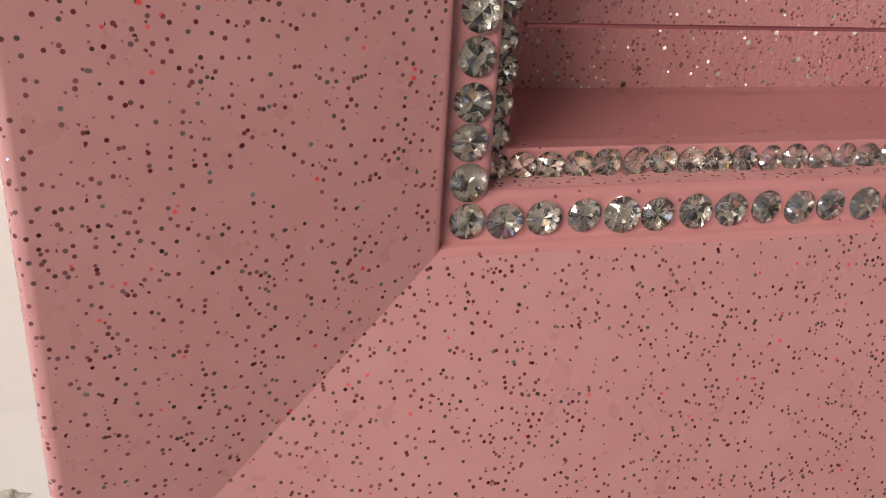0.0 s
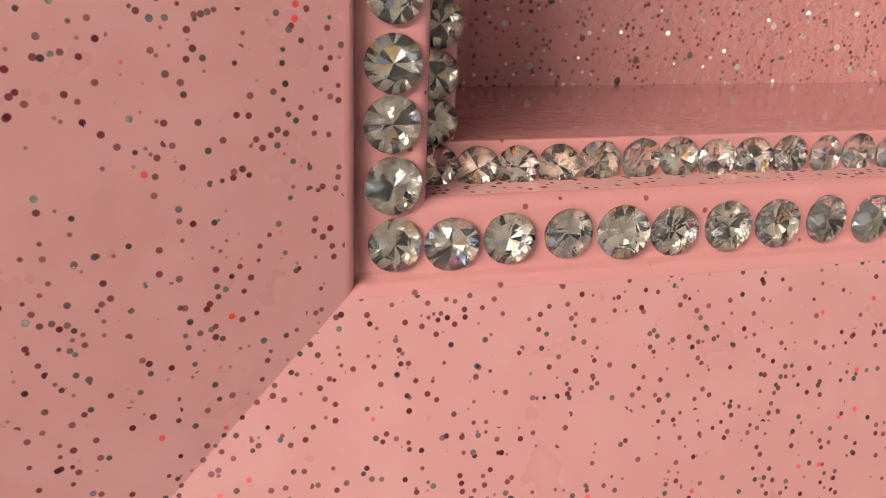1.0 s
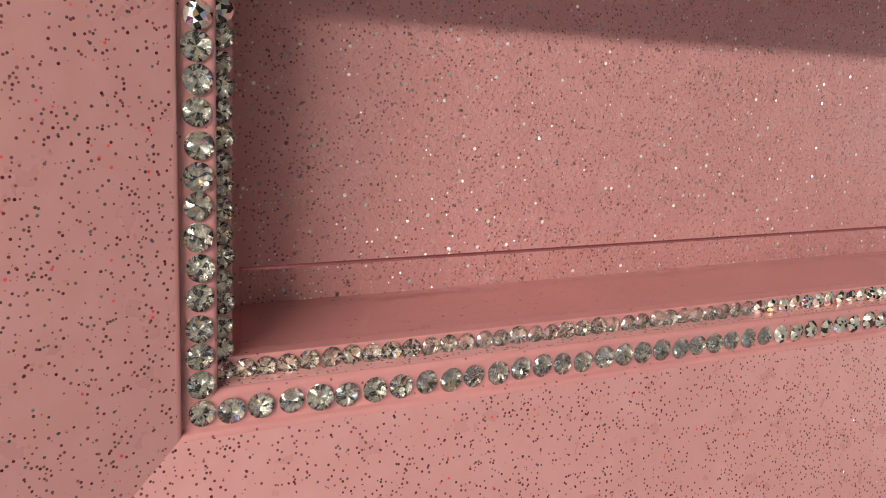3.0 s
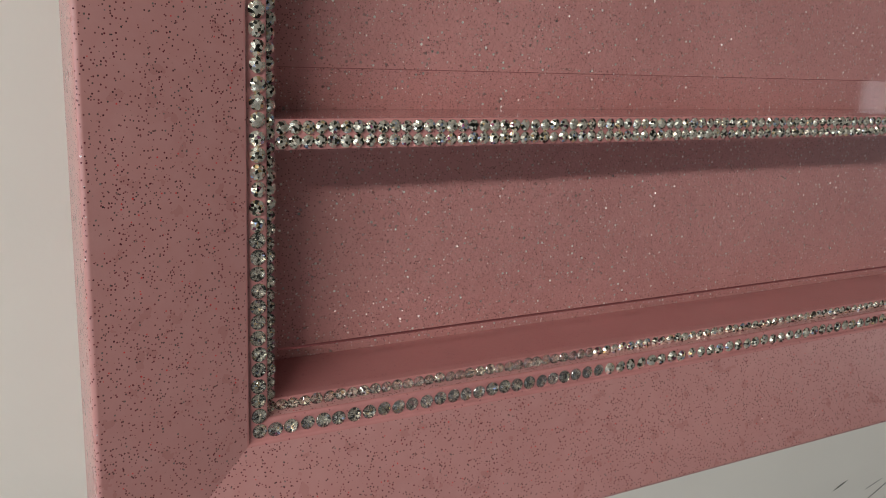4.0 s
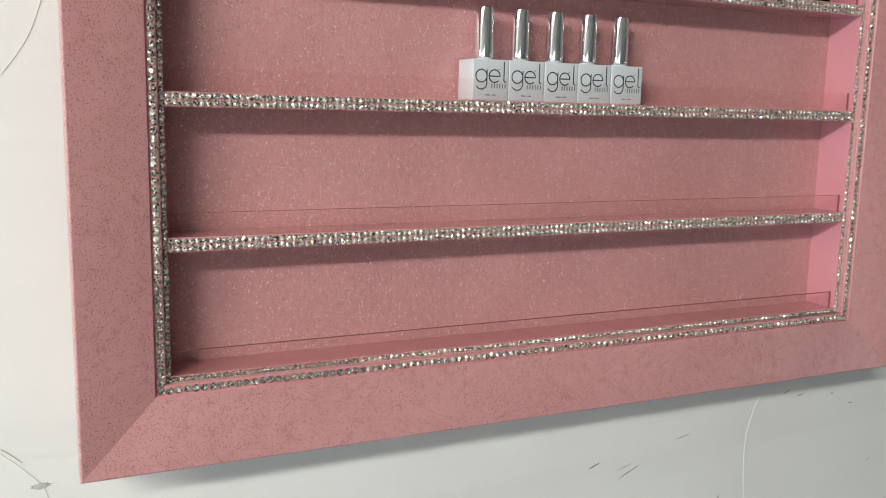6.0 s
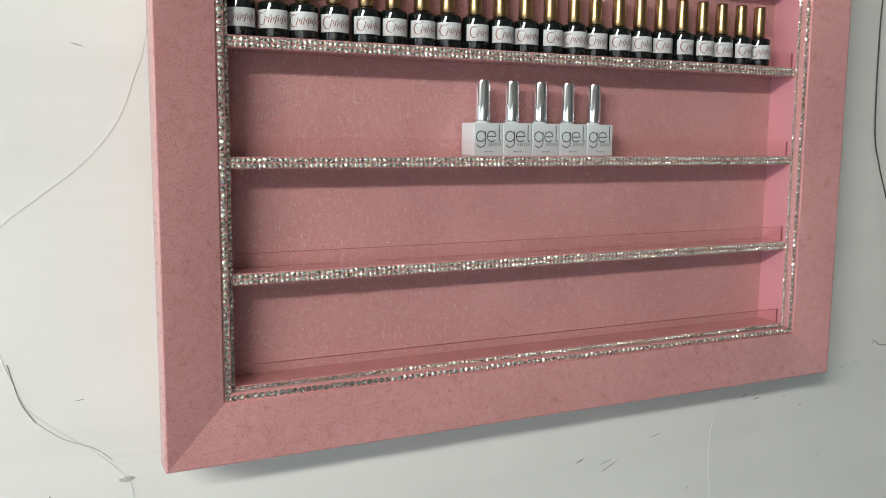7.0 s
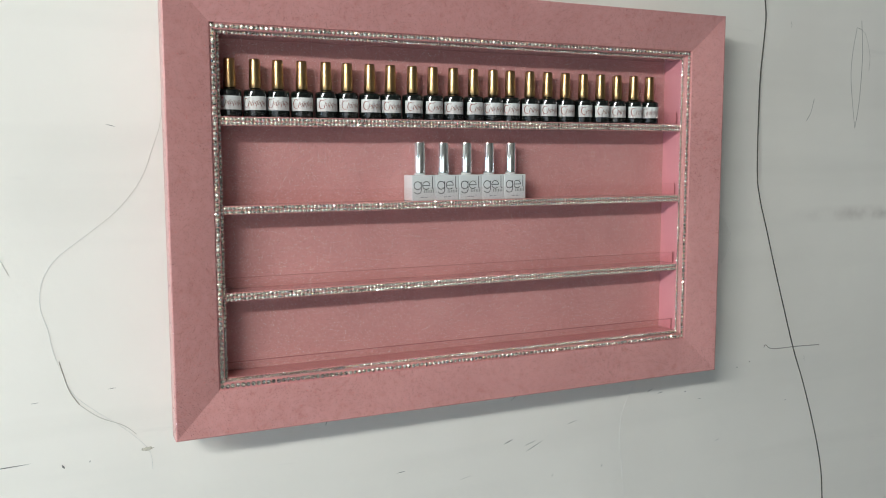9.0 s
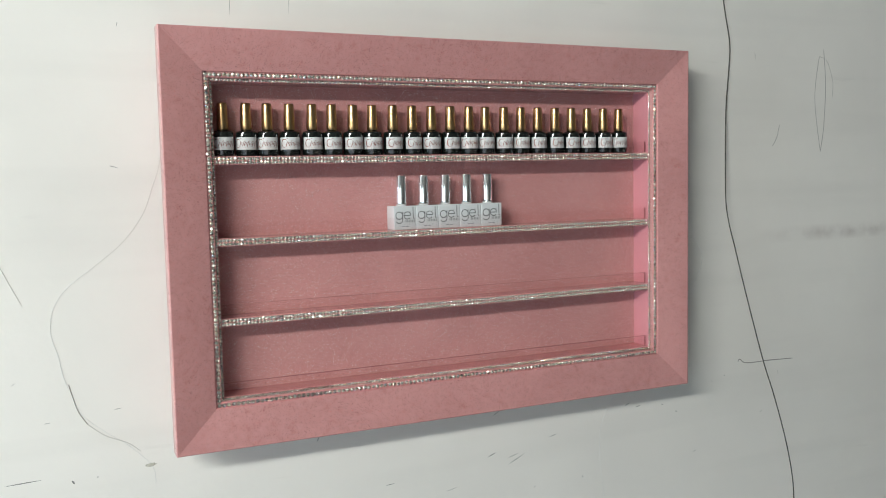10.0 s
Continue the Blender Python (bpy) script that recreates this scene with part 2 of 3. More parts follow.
def lathe(profile, steps=32):
    """A solid of revolution about z from (radius, height) pairs."""
    bm = bmesh.new()
    rings = []
    for r, z in profile:
        if r < 1e-6:
            rings.append([bm.verts.new((0, 0, z))])
        else:
            rings.append([bm.verts.new((r * math.cos(2 * math.pi * k / steps), r * math.sin(2 * math.pi * k / steps), z)) for k in range(steps)])
    for lo, hi in zip(rings, rings[1:]):
        for k in range(steps):
            j = (k + 1) % steps
            loop = []
            for v in (lo[k % len(lo)], lo[j % len(lo)], hi[j % len(hi)], hi[k % len(hi)]):
                if v not in loop:
                    loop.append(v)
            if len(loop) > 2:
                bm.faces.new(loop)
    for f in bm.faces:
        f.smooth = True
    return bm


def sharp(ob, degrees=35):
    """Smooth faces, with hard edges past the angle."""
    me = ob.data
    me.polygons.foreach_set("use_smooth", [True] * len(me.polygons))
    me.set_sharp_from_angle(angle=radians(degrees))
    return ob


def tube_mesh(points, radius, flat=1.0, sides=6, steps=10):
    """A round strand through points, smoothed; flat under 1 presses it along y."""
    pts = [Vector(p) for p in points]
    path = []
    for i in range(len(pts) - 1):
        a, b, c, d = pts[max(i - 1, 0)], pts[i], pts[i + 1], pts[min(i + 2, len(pts) - 1)]
        for k in range(steps):
            t = k / steps
            path.append(0.5 * (2 * b + (c - a) * t + (2 * a - 5 * b + 4 * c - d) * t * t + (3 * b - 3 * c + d - a) * t ** 3))
    path.append(pts[-1])
    bm = bmesh.new()
    rings = []
    for i, p in enumerate(path):
        ahead = (path[min(i + 1, len(path) - 1)] - path[max(i - 1, 0)]).normalized()
        u = ahead.cross(Vector((0, 1, 0))).normalized()
        w = u.cross(ahead).normalized()
        r = radius * (0.3 if i in (0, len(path) - 1) else 1.0)
        rings.append([bm.verts.new(p + r * (math.cos(2 * math.pi * k / sides) * u + flat * math.sin(2 * math.pi * k / sides) * w)) for k in range(sides)])
    for lo, hi in zip(rings, rings[1:]):
        for k in range(sides):
            bm.faces.new((lo[k], lo[(k + 1) % sides], hi[(k + 1) % sides], hi[k])).smooth = True
    bm.faces.new(rings[0])
    bm.faces.new(rings[-1])
    return bm


def tube(name, points, radius, material, parent=None, flat=1.0):
    return part(name, tube_mesh(points, radius, flat), material, parent)


# ---- the room ----
RX0, RX1, RY, RZ = -5.6, 2.6, -2.6, 3.6
TH = 0.15


def structure(name, bm, material, label):
    return tagged(part(name, bm, material), label, "", "", "structure")


structure("wall_north", box(RX0 - TH, RX1 + TH, 0, TH, 0, RZ), white_wall, "scuffed white painted wall behind the rack")
# floor, ceiling and the other walls are unseen, added to shape the light
structure("floor", box(RX0 - TH, RX1 + TH, RY - TH, TH, -0.1, -0.001), floor_boards, "unseen grey floor, toned for bounce light")
structure("ceiling", box(RX0 - TH, RX1 + TH, RY - TH, TH, RZ + 0.001, RZ + 0.1), unseen_wall, "unseen grey ceiling, toned for bounce light")


def wall_with_windows(name, axis, at, out, lo, hi, holes):
    """A wall across x (axis 0) or y (axis 1) with window openings (number, from, to, sill, head), stacked in rising order, and their white frames."""
    def block(a0, a1, b0, b1, y0=None, y1=None, bevel=0.0):
        d = sorted((at, out)) if y0 is None else (y0, y1)
        return box(a0, a1, *d, b0, b1, bevel) if axis == 0 else box(*d, a0, a1, b0, b1, bevel)
    w0, w1 = min(h[1] for h in holes), max(h[2] for h in holes)
    pieces = [(lo, w0, 0, RZ), (w1, hi, 0, RZ)]
    floor_z = 0
    for number, a0, a1, z0, z1 in holes:
        pieces.append((w0, w1, floor_z, z0))
        if a0 > w0:
            pieces.append((w0, a0, z0, z1))
        if a1 < w1:
            pieces.append((a1, w1, z0, z1))
        floor_z = z1
    pieces.append((w0, w1, floor_z, RZ))
    bm = bmesh.new()
    for p in pieces:
        one = block(*p)
        me = bpy.data.meshes.new("piece")
        one.to_mesh(me)
        one.free()
        bm.from_mesh(me)
        bpy.data.meshes.remove(me)
    structure(name, bm, unseen_wall, "unseen grey room wall with window openings")
    mid = (at + out) / 2
    for number, a0, a1, z0, z1 in holes:
        win = tagged(new("window_%d" % number), "white framed unseen opening for an area lamp", "", "", "structure")
        for p in ((a0, a0 + 0.05, z0, z1), (a1 - 0.05, a1, z0, z1), (a0 + 0.05, a1 - 0.05, z0, z0 + 0.05), (a0 + 0.05, a1 - 0.05, z1 - 0.05, z1)):
            part("window_frame", block(*p, mid - 0.03, mid + 0.03, 0.004), white_frame, win)


# openings 1 and 3 are made up to hold the fill lamps
wall_with_windows("wall_south", 0, RY, RY - TH, RX0 - TH, RX1 + TH, [(1, -4.1, -0.9, 0.25, 1.85), (2, -5.15, -1.85, 2.70, 3.06)])
wall_with_windows("wall_west", 1, RX0, RX0 - TH, RY, -0.001, [(3, -2.1, -0.3, 0.25, 2.05)])
wall_with_windows("wall_east", 1, RX1, RX1 + TH, RY, -0.001, [(4, -1.99, -1.65, 0.93, 1.39)])

# ---- the rack ----
OX, Z0, Z1 = 0.4, 1.2, 1.7315        # outer half width, bottom and top
STRIP_Y, INNER_Y, BACK_Y = -0.0527, -0.0462, -0.009
STRIP_D, INNER_D, OPEN_D = 0.0560, 0.0618, 0.0645
rack = tagged(new("nail_polish_rack"), "pink glitter wall rack with mitred frame and crystal trim", "display rack")

PROFILE = [(0.0515, -0.0380), (0.0010, -0.0380), (0.0, -0.0390), (0.0, -0.0650), (0.0003, -0.0657), (0.0009, -0.0661), (0.0020, -0.0659),
           *[(0.0513 + 0.0014 * math.sin(radians(a)), -0.0540 - 0.0014 * math.cos(radians(a))) for a in (10, 30, 50, 70, 90)],
           (0.0528, -0.0532), (0.0531, -0.0528), (0.0536, -0.0527),
           *[(0.0588 + 0.0014 * math.sin(radians(a)), -0.0513 - 0.0014 * math.cos(radians(a))) for a in (0, 18, 36, 54, 72, 90)],
           (0.0602, -0.0440), (0.0515, -0.0440)]


def corner(side_x, side_z, d, y):
    return Vector((side_x * (OX - d), y, Z1 - d if side_z > 0 else Z0 + d))


def rail(name, ends, label):
    bm = bmesh.new()
    rings = [[bm.verts.new(corner(*end, d, y)) for d, y in PROFILE] for end in ends]
    for k in range(len(PROFILE)):
        j = (k + 1) % len(PROFILE)
        bm.faces.new((rings[0][k], rings[0][j], rings[1][j], rings[1][k]))
    bm.faces.new(rings[0])
    bm.faces.new(rings[1])
    ob = sharp(part(name, bm, frame_paint, rack, label), 50)
    ob.data.materials.append(bead_paint)
    for f in ob.data.polygons[7:len(PROFILE) - 3]:
        f.material_index = 1
    return ob


BL, BR, TL, TR = (-1, -1), (1, -1), (-1, 1), (1, 1)
rails = {"bottom": rail("frame_rail", (BL, BR), "bottom pink glitter frame rail"), "top": rail("frame_rail", (TL, TR), "top pink glitter frame rail"),
         "left": rail("frame_rail", (BL, TL), "pink glitter frame stile"), "right": rail("frame_rail", (BR, TR), "pink glitter frame stile")}

IX, IZ0, IZ1 = OX - OPEN_D, Z0 + OPEN_D, Z1 - OPEN_D      # inside of the box
panels = {"left": part("side_panel", box(-IX - 0.0046, -IX, INNER_Y, BACK_Y, IZ0, IZ1, 0.0003), side_paint, rack),
          "right": part("side_panel", box(IX, IX + 0.0046, INNER_Y, BACK_Y, IZ0, IZ1, 0.0003), side_paint, rack),
          "bottom": part("bottom_panel", box(-IX - 0.0046, IX + 0.0046, INNER_Y, BACK_Y, IZ0 - 0.0046, IZ0 - 0.00005, 0.0003), bead_paint, rack),
          "top": part("top_panel", box(-IX - 0.0046, IX + 0.0046, INNER_Y, BACK_Y, IZ1 + 0.00005, IZ1 + 0.0046, 0.0003), bead_paint, rack)}
part("back_panel", box(-IX - 0.0048, IX + 0.0048, BACK_Y + 0.0001, BACK_Y + 0.0035, IZ0 - 0.0048, IZ1 + 0.0048), panel_paint, rack, "pink back panel sprayed with fine glitter")

# the box behind the frame, which reaches to the wall
CD0, CD1 = 0.0520, 0.0594
for sx in (-1, 1):
    part("carcass_side", box(*sorted((sx * (OX - CD0), sx * (OX - CD1))), -0.0438, -0.0003, Z0 + CD0, Z1 - CD0), side_paint, rack)
for za, zb in ((Z0 + CD0, Z0 + CD1), (Z1 - CD1, Z1 - CD0)):
    part("carcass_rail", box(-OX + CD1 + 0.0001, OX - CD1 - 0.0001, -0.0438, -0.0003, za, zb), side_paint, rack)

SHELF_T = 0.0107
SHELVES = [1.5735, 1.4695, 1.3663]
shelves = [part("shelf", box(-IX + 0.0002, IX - 0.0002, INNER_Y, BACK_Y, z - SHELF_T, z, 0.0004), bead_paint, rack, "pink shelf with crystal-set front edge") for z in SHELVES]
for z in SHELVES + [IZ0]:
    strip = part("retaining_strip", box(-IX + 0.0025, IX - 0.0035, -0.0432, -0.0414, z + 0.0003, z + 0.0171), acrylic, rack, "clear acrylic retaining strip")
    if z < SHELVES[1]:
        rim = 0.0004 if z == IZ0 else 0.0002
        part("strip_edge", box(-IX + 0.0025, IX - 0.0035, -0.0431, -0.0415, z + 0.0171, z + 0.0171 + rim), acrylic_edge, strip)
    part("strip_edge", box(IX - 0.0034, IX - 0.0028, -0.0431, -0.0415, z + 0.0003, z + 0.0175), acrylic_edge, strip)


# ---- rhinestones ----
def stone_shape(r):
    """A flat-backed cut stone that faces -y: a closed faceted crown of glass over a shallow faceted foil cup. Points, faces, and how many faces are glass."""
    def ring(rr, h, n, turn=0.0):
        return [Vector((rr * r * math.cos(2 * math.pi * (k + turn) / n), -h * r, rr * r * math.sin(2 * math.pi * (k + turn) / n))) for k in range(n)]
    pts = ring(0.46, 0.66, 8) + ring(0.74, 0.52, 8, 0.5) + ring(1.0, 0.27, 16) + ring(0.98, 0.16, 16)
    T, M, G, F = 0, 8, 16, 32
    faces = [tuple(T + k for k in range(8)), tuple(F + k for k in reversed(range(16)))]
    for k in range(8):
        j = (k + 1) % 8
        g = G + 2 * k, G + 2 * k + 1, G + (2 * k + 2) % 16
        faces += [(T + k, M + k, T + j), (T + k, M + (k - 1) % 8, g[0], M + k), (M + k, g[0], g[1]), (M + k, g[1], g[2])]
    for k in range(16):
        j = (k + 1) % 16
        faces.append((G + k, F + k, F + j, G + j))
    glass = len(faces)
    # foil cup: loose wedges round a low point, each cut in two, and a ring of small facets at the rim
    tip, inner, outer = Vector((0, -0.02 * r, 0)), ring(0.46, 0.075, 12, 0.3), ring(0.99, 0.145, 24)

    def loose(*corners):
        start = len(pts)
        pts.extend(corners)
        faces.append(tuple(range(start, start + len(corners))))
    for k in range(12):
        j = (k + 1) % 12
        o = [outer[(2 * k + m) % 24] for m in range(3)]
        loose(tip, inner[k], inner[j])
        loose(inner[k], o[0], o[1])
        loose(inner[k], o[1], inner[j])
        loose(inner[j], o[1], o[2])
    return pts, faces, glass


def stone_mesh(r, places, clear):
    """One mesh of cut stones, one for each pose in places: clear glass over foil, or (for small and far ones) loose silvered crown facets alone."""
    verts, faces, slots = [], [], []
    pts, shape, glass = stone_shape(r)
    if not clear:
        crown = [f for k, f in enumerate(shape[:glass]) if k != 1]
        tip = Vector((0, -0.68 * r, 0))
        wedges = [(tip, pts[k], pts[(k + 1) % 8], pts[(k + 2) % 8]) for k in (0, 2, 4, 6)]
        loose = wedges + [tuple(pts[k] for k in f) for f in crown[1:]]
    for m in places:
        start = len(verts)
        if clear:
            verts += [tuple(m @ v) for v in pts]
            faces += [tuple(start + k for k in f) for f in shape]
            slots += [0 if k < glass else 1 for k in range(len(shape))]
        else:
            for f in loose:
                start = len(verts)
                verts += [tuple(m @ v) for v in f]
                faces.append(tuple(range(start, start + len(f))))
                slots.append(0)
    me = bpy.data.meshes.new("rhinestone")
    me.from_pydata(verts, [], faces)
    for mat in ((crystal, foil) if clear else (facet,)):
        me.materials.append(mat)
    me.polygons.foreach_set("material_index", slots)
    if clear:
        bm = bmesh.new()
        bm.from_mesh(me)
        bmesh.ops.recalc_face_normals(bm, faces=bm.faces)
        bm.to_mesh(me)
        bm.free()
    return me


rng = random.Random(7)
BIG, SMALL = 0.00280, 0.00243
one_stone = {(r, clear): stone_mesh(r, [Matrix.Identity(4)], clear) for r in (BIG, SMALL) for clear in (True, False)}


def stone_row(start, end, pitch, r, shift=0.1):
    """Poses of stones in a row, a little unevenly set."""
    a, b = Vector(start), Vector(end)
    count = max(1, round((b - a).length / pitch))
    out = []
    for k in range(count + 1):
        p = a.lerp(b, k / count) + Vector((rng.uniform(-shift, shift) * r, 0, rng.uniform(-shift, shift) * r))
        s = rng.uniform(0.955, 1.03)
        turn = Euler((rng.uniform(-0.10, 0.10), rng.uniform(0, 6.28), rng.uniform(-0.10, 0.10)))
        out.append(Matrix.LocRotScale(p, turn, (s, s, s)))
    return out


def set_stones(parent, places, r, near):
    """Stones within the near stretch are parts of their own, the rest is one mesh."""
    far = []
    for m in places:
        if near(m.translation):
            ob = new("rhinestone", one_stone[r, m.translation.x < -0.19 and m.translation.z < 1.33])
            ob.parent = parent
            ob.matrix_basis = m
        else:
            far.append(m)
    if far:
        ob = new("rhinestone_row", stone_mesh(r, far, False))
        ob.parent = parent
        tagged(ob, "rows of small clear crystals", "", "", "stuff")


def near_corner(p):
    return p.x < -0.08 and p.z < 1.42


SX, SZ0, SZ1 = OX - STRIP_D, Z0 + STRIP_D, Z1 - STRIP_D
set_stones(rails["bottom"], stone_row((-SX + 0.0066, STRIP_Y, SZ0), (SX - 0.0059, STRIP_Y, SZ0), 0.00614, BIG), BIG, near_corner)
set_stones(rails["top"], stone_row((-SX + 0.0059, STRIP_Y, SZ1), (SX - 0.0059, STRIP_Y, SZ1), 0.0058, BIG), BIG, near_corner)
set_stones(rails["left"], stone_row((-SX + 0.0005, STRIP_Y, SZ0), (-SX + 0.0005, STRIP_Y, SZ1), 0.0058, BIG), BIG, near_corner)
set_stones(rails["right"], stone_row((SX, STRIP_Y, SZ0), (SX, STRIP_Y, SZ1), 0.0058, BIG), BIG, near_corner)
CX, CZ0, CZ1 = OX - INNER_D, Z0 + INNER_D, Z1 - INNER_D
set_stones(panels["bottom"], stone_row((-CX + 0.0049, INNER_Y, CZ0), (CX - 0.0049, INNER_Y, CZ0), 0.00475, SMALL), SMALL, near_corner)
set_stones(panels["top"], stone_row((-CX + 0.0049, INNER_Y, CZ1), (CX - 0.0049, INNER_Y, CZ1), 0.00475, SMALL), SMALL, near_corner)
set_stones(panels["left"], stone_row((-CX + 0.0005, INNER_Y, CZ0), (-CX + 0.0005, INNER_Y, CZ1), 0.00475, SMALL), SMALL, near_corner)
set_stones(panels["right"], stone_row((CX, INNER_Y, CZ0), (CX, INNER_Y, CZ1), 0.00475, SMALL), SMALL, near_corner)
for ob, z in zip(shelves, SHELVES):
    for dz in (0.0029, 0.0078):
        set_stones(ob, stone_row((-IX + 0.0027, INNER_Y, z - dz), (IX - 0.0027, INNER_Y, z - dz), 0.00475, SMALL, 0.06), SMALL, lambda p: p.x < -0.24 and p.z < 1.42)


# ---- bottles ----
def arc(cx, cz, r, a0, a1, n=20):
    return [(cx + r * math.cos(radians(a0 + (a1 - a0) * k / n)), cz + r * math.sin(radians(a0 + (a1 - a0) * k / n))) for k in range(n + 1)]


def stroke(bm, pts, width, wrap=None):
    """A flat band along 2D points (x, z), on the plane y = 0 or wrapped on a cylinder of radius wrap."""
    def lay(x, z, off):
        if wrap:
            return (wrap * math.sin(x / wrap), -wrap * math.cos(x / wrap), z)
        return (x, 0.0, z)
    pts = [Vector((p[0], p[1])) for p in pts]
    edges = []
    for i, p in enumerate(pts):
        d = (pts[min(i + 1, len(pts) - 1)] - pts[max(i - 1, 0)]).normalized()
        w = width[i] if isinstance(width, list) else width
        s = Vector((-d.y, d.x)) * w / 2
        edges.append((bm.verts.new(lay(*(p + s), 0)), bm.verts.new(lay(*(p - s), 0))))
    for a, b in zip(edges, edges[1:]):
        bm.faces.new((a[0], b[0], b[1], a[1]))


def black_bottle():
    ob = tagged(new("polish_bottle"), "black glass polish bottle with gold cap and white label", "nail polish", "black polish bottles")
    R = 0.0135
    glass = part("bottle", lathe([(0, 0.0006), (0.009, 0.0003), (R - 0.0010, 0.0), (R - 0.0002, 0.0008), (R, 0.0020), (R, 0.0300), (R - 0.0003, 0.0312),
                                  (R - 0.0014, 0.0323), (R - 0.0040, 0.0331), (0.0072, 0.0336), (0.0066, 0.0342), (0.0064, 0.0350), (0, 0.0350)], 40), black_glass, ob)
    part("cap", lathe([(0, 0.0346), (0.0071, 0.0346), (0.0074, 0.0350), (0.0073, 0.0400), (0.0065, 0.0672), (0.0062, 0.0685), (0.0052, 0.0691), (0, 0.0692)], 32), gold_cap_metal, ob, "brushed gold cap")
    label = bmesh.new()
    half, steps = 1.28, 28
    cols = [[label.verts.new(((R + 0.00012) * math.sin(a), -(R + 0.00012) * math.cos(a), z)) for z in (0.0086, 0.0246)] for a in [-half + 2 * half * k / steps for k in range(steps + 1)]]
    for a, b in zip(cols, cols[1:]):
        label.faces.new((a[0], b[0], b[1], a[1])).smooth = True
    paper = part("label", label, paper_label, glass, "white paper label with copper script")
    # a copper flourish: one tall open curl and a run of slanting loops
    bm = bmesh.new()
    W = R + 0.00024
    curl = [(-0.0092 + x, 0.0168 + 1.25 * z) for x, z in arc(0, 0, 0.0042, 50, 300, 18)]
    stroke(bm, curl, [0.0004 + 0.0008 * math.sin(math.pi * k / 18) for k in range(19)], W)
    stroke(bm, [(-0.0135, 0.0228), (-0.0105, 0.0216), (-0.0060, 0.0224), (-0.0040, 0.0232)], 0.0004, W)
    loops = []
    for k in range(240):
        a = k / 240 * 2 * math.pi * 11
        lift = 0.0024 + 0.0015 * math.sin(a * 0.37 + 0.9)
        loops.append((-0.0066 + 0.0225 * k / 240 + 0.0006 * math.sin(a) + 0.30 * lift * math.cos(a), 0.0164 + lift * math.cos(a)))
    stroke(bm, loops, [0.00030 + 0.00036 * abs(math.sin(math.pi * 11 * k / 240)) for k in range(240)], W)
    part("script", bm, copper_ink, glass, "copper script flourish")
    return ob


first = black_bottle()
placed = random.Random(3)
for k in range(22):
    x = -0.3195 + 0.0292 * k + placed.uniform(-0.0012, 0.0012)
    m = pose(x, -0.0263 + placed.uniform(-0.001, 0.001), SHELVES[0], 0, 0, placed.uniform(-26, 14))
    if k == 0:
        first.matrix_basis = m
    else:
        copy_thing(first, m)


def white_bottle():
    ob = tagged(new("gel_polish_bottle"), "square white gel polish bottle with tall silver cap", "nail polish", "white gel bottles")
    w, d, h = 0.0348, 0.0275, 0.0345
    body = part("bottle", box(-w / 2, w / 2, -d / 2, d / 2, 0, h, 0.0011, 3), white_gloss, ob)
    sharp(body, 60)
    part("neck", lathe([(0.0072, h - 0.0003), (0.0072, h + 0.0015), (0.0066, h + 0.0018), (0, h + 0.0018)], 32), white_gloss, ob)
    cap = part("cap", lathe([(0, h + 0.0018), (0.0078, h + 0.0018), (0.0080, h + 0.0022), (0.0080, h + 0.0054), (0.0078, h + 0.0056), (0.0078, h + 0.0060), (0.0080, h + 0.0062),
                             (0.0077, h + 0.0425), (0.0075, h + 0.0437), (0.0068, h + 0.0441), (0.0063, h + 0.0435), (0, h + 0.0435)], 40), silver_cap_metal, ob, "polished silver cap")
    sharp(cap, 30)
    y = -d / 2 - 0.00008

    def print_on(name, bm, ink, label=""):
        o = part(name, bm, ink, body, label)
        o.location = (0, y, 0)
    # front mark: a ring with a hook, a ring with a bar, and a tall stem
    bm = bmesh.new()
    lw = 0.00105
    stroke(bm, arc(-0.0092, 0.0205, 0.0053, 0, 360, 28), lw)
    stroke(bm, [(-0.0039, 0.0258), (-0.0039, 0.0146)] + arc(-0.0092, 0.0146, 0.0053, 0, -150, 14), lw)
    stroke(bm, arc(0.0035, 0.0205, 0.0053, -42, -360, 28), lw)
    stroke(bm, [(-0.0018, 0.0205), (0.0088, 0.0205)], lw)
    stroke(bm, [(0.0126, 0.0326), (0.0126, 0.0178)] + arc(0.0148, 0.0178, 0.0022, 180, 270, 8), lw)
    print_on("front_mark", bm, black_ink, "black rounded line mark")
    bm = bmesh.new()
    for k in range(6):
        stroke(bm, [(0.0010 + 0.0026 * k, 0.0104), (0.0010 + 0.0026 * k, 0.0142)], 0.0011)
    stroke(bm, [(0.0070, 0.0262), (0.0088, 0.0262)], 0.0007)
    print_on("print_bar", bm, grey_ink)
    bm = bmesh.new()
    stroke(bm, [(-0.0052, 0.0046), (-0.0004, 0.0046)], 0.0010)
    stroke(bm, [(0.0010, 0.0046), (0.0052, 0.0046)], 0.0010)
    print_on("print_bar", bm, grey_ink)
    for o in ob.children_recursive:
        o.data.transform(Matrix.Scale(0.965, 4))
        o.location *= 0.965
    return ob


gel = white_bottle()
for k in range(5):
    m = pose(-0.0762 + 0.0340 * k, -0.0268, SHELVES[1], 0, 0, (0.7, -0.5, 0.4, -0.4, 0.6)[k])
    if k == 0:
        gel.matrix_basis = m
    else:
        copy_thing(gel, m)


# ---- on the wall ----
def on_wall(name, points, radius, material, label, category, flat=1.0, lift=0.0):
    ob = tube(name, [(x, -radius * flat - lift, z) for x, z in points], radius, material, None, flat)
    return tagged(ob, label, category)


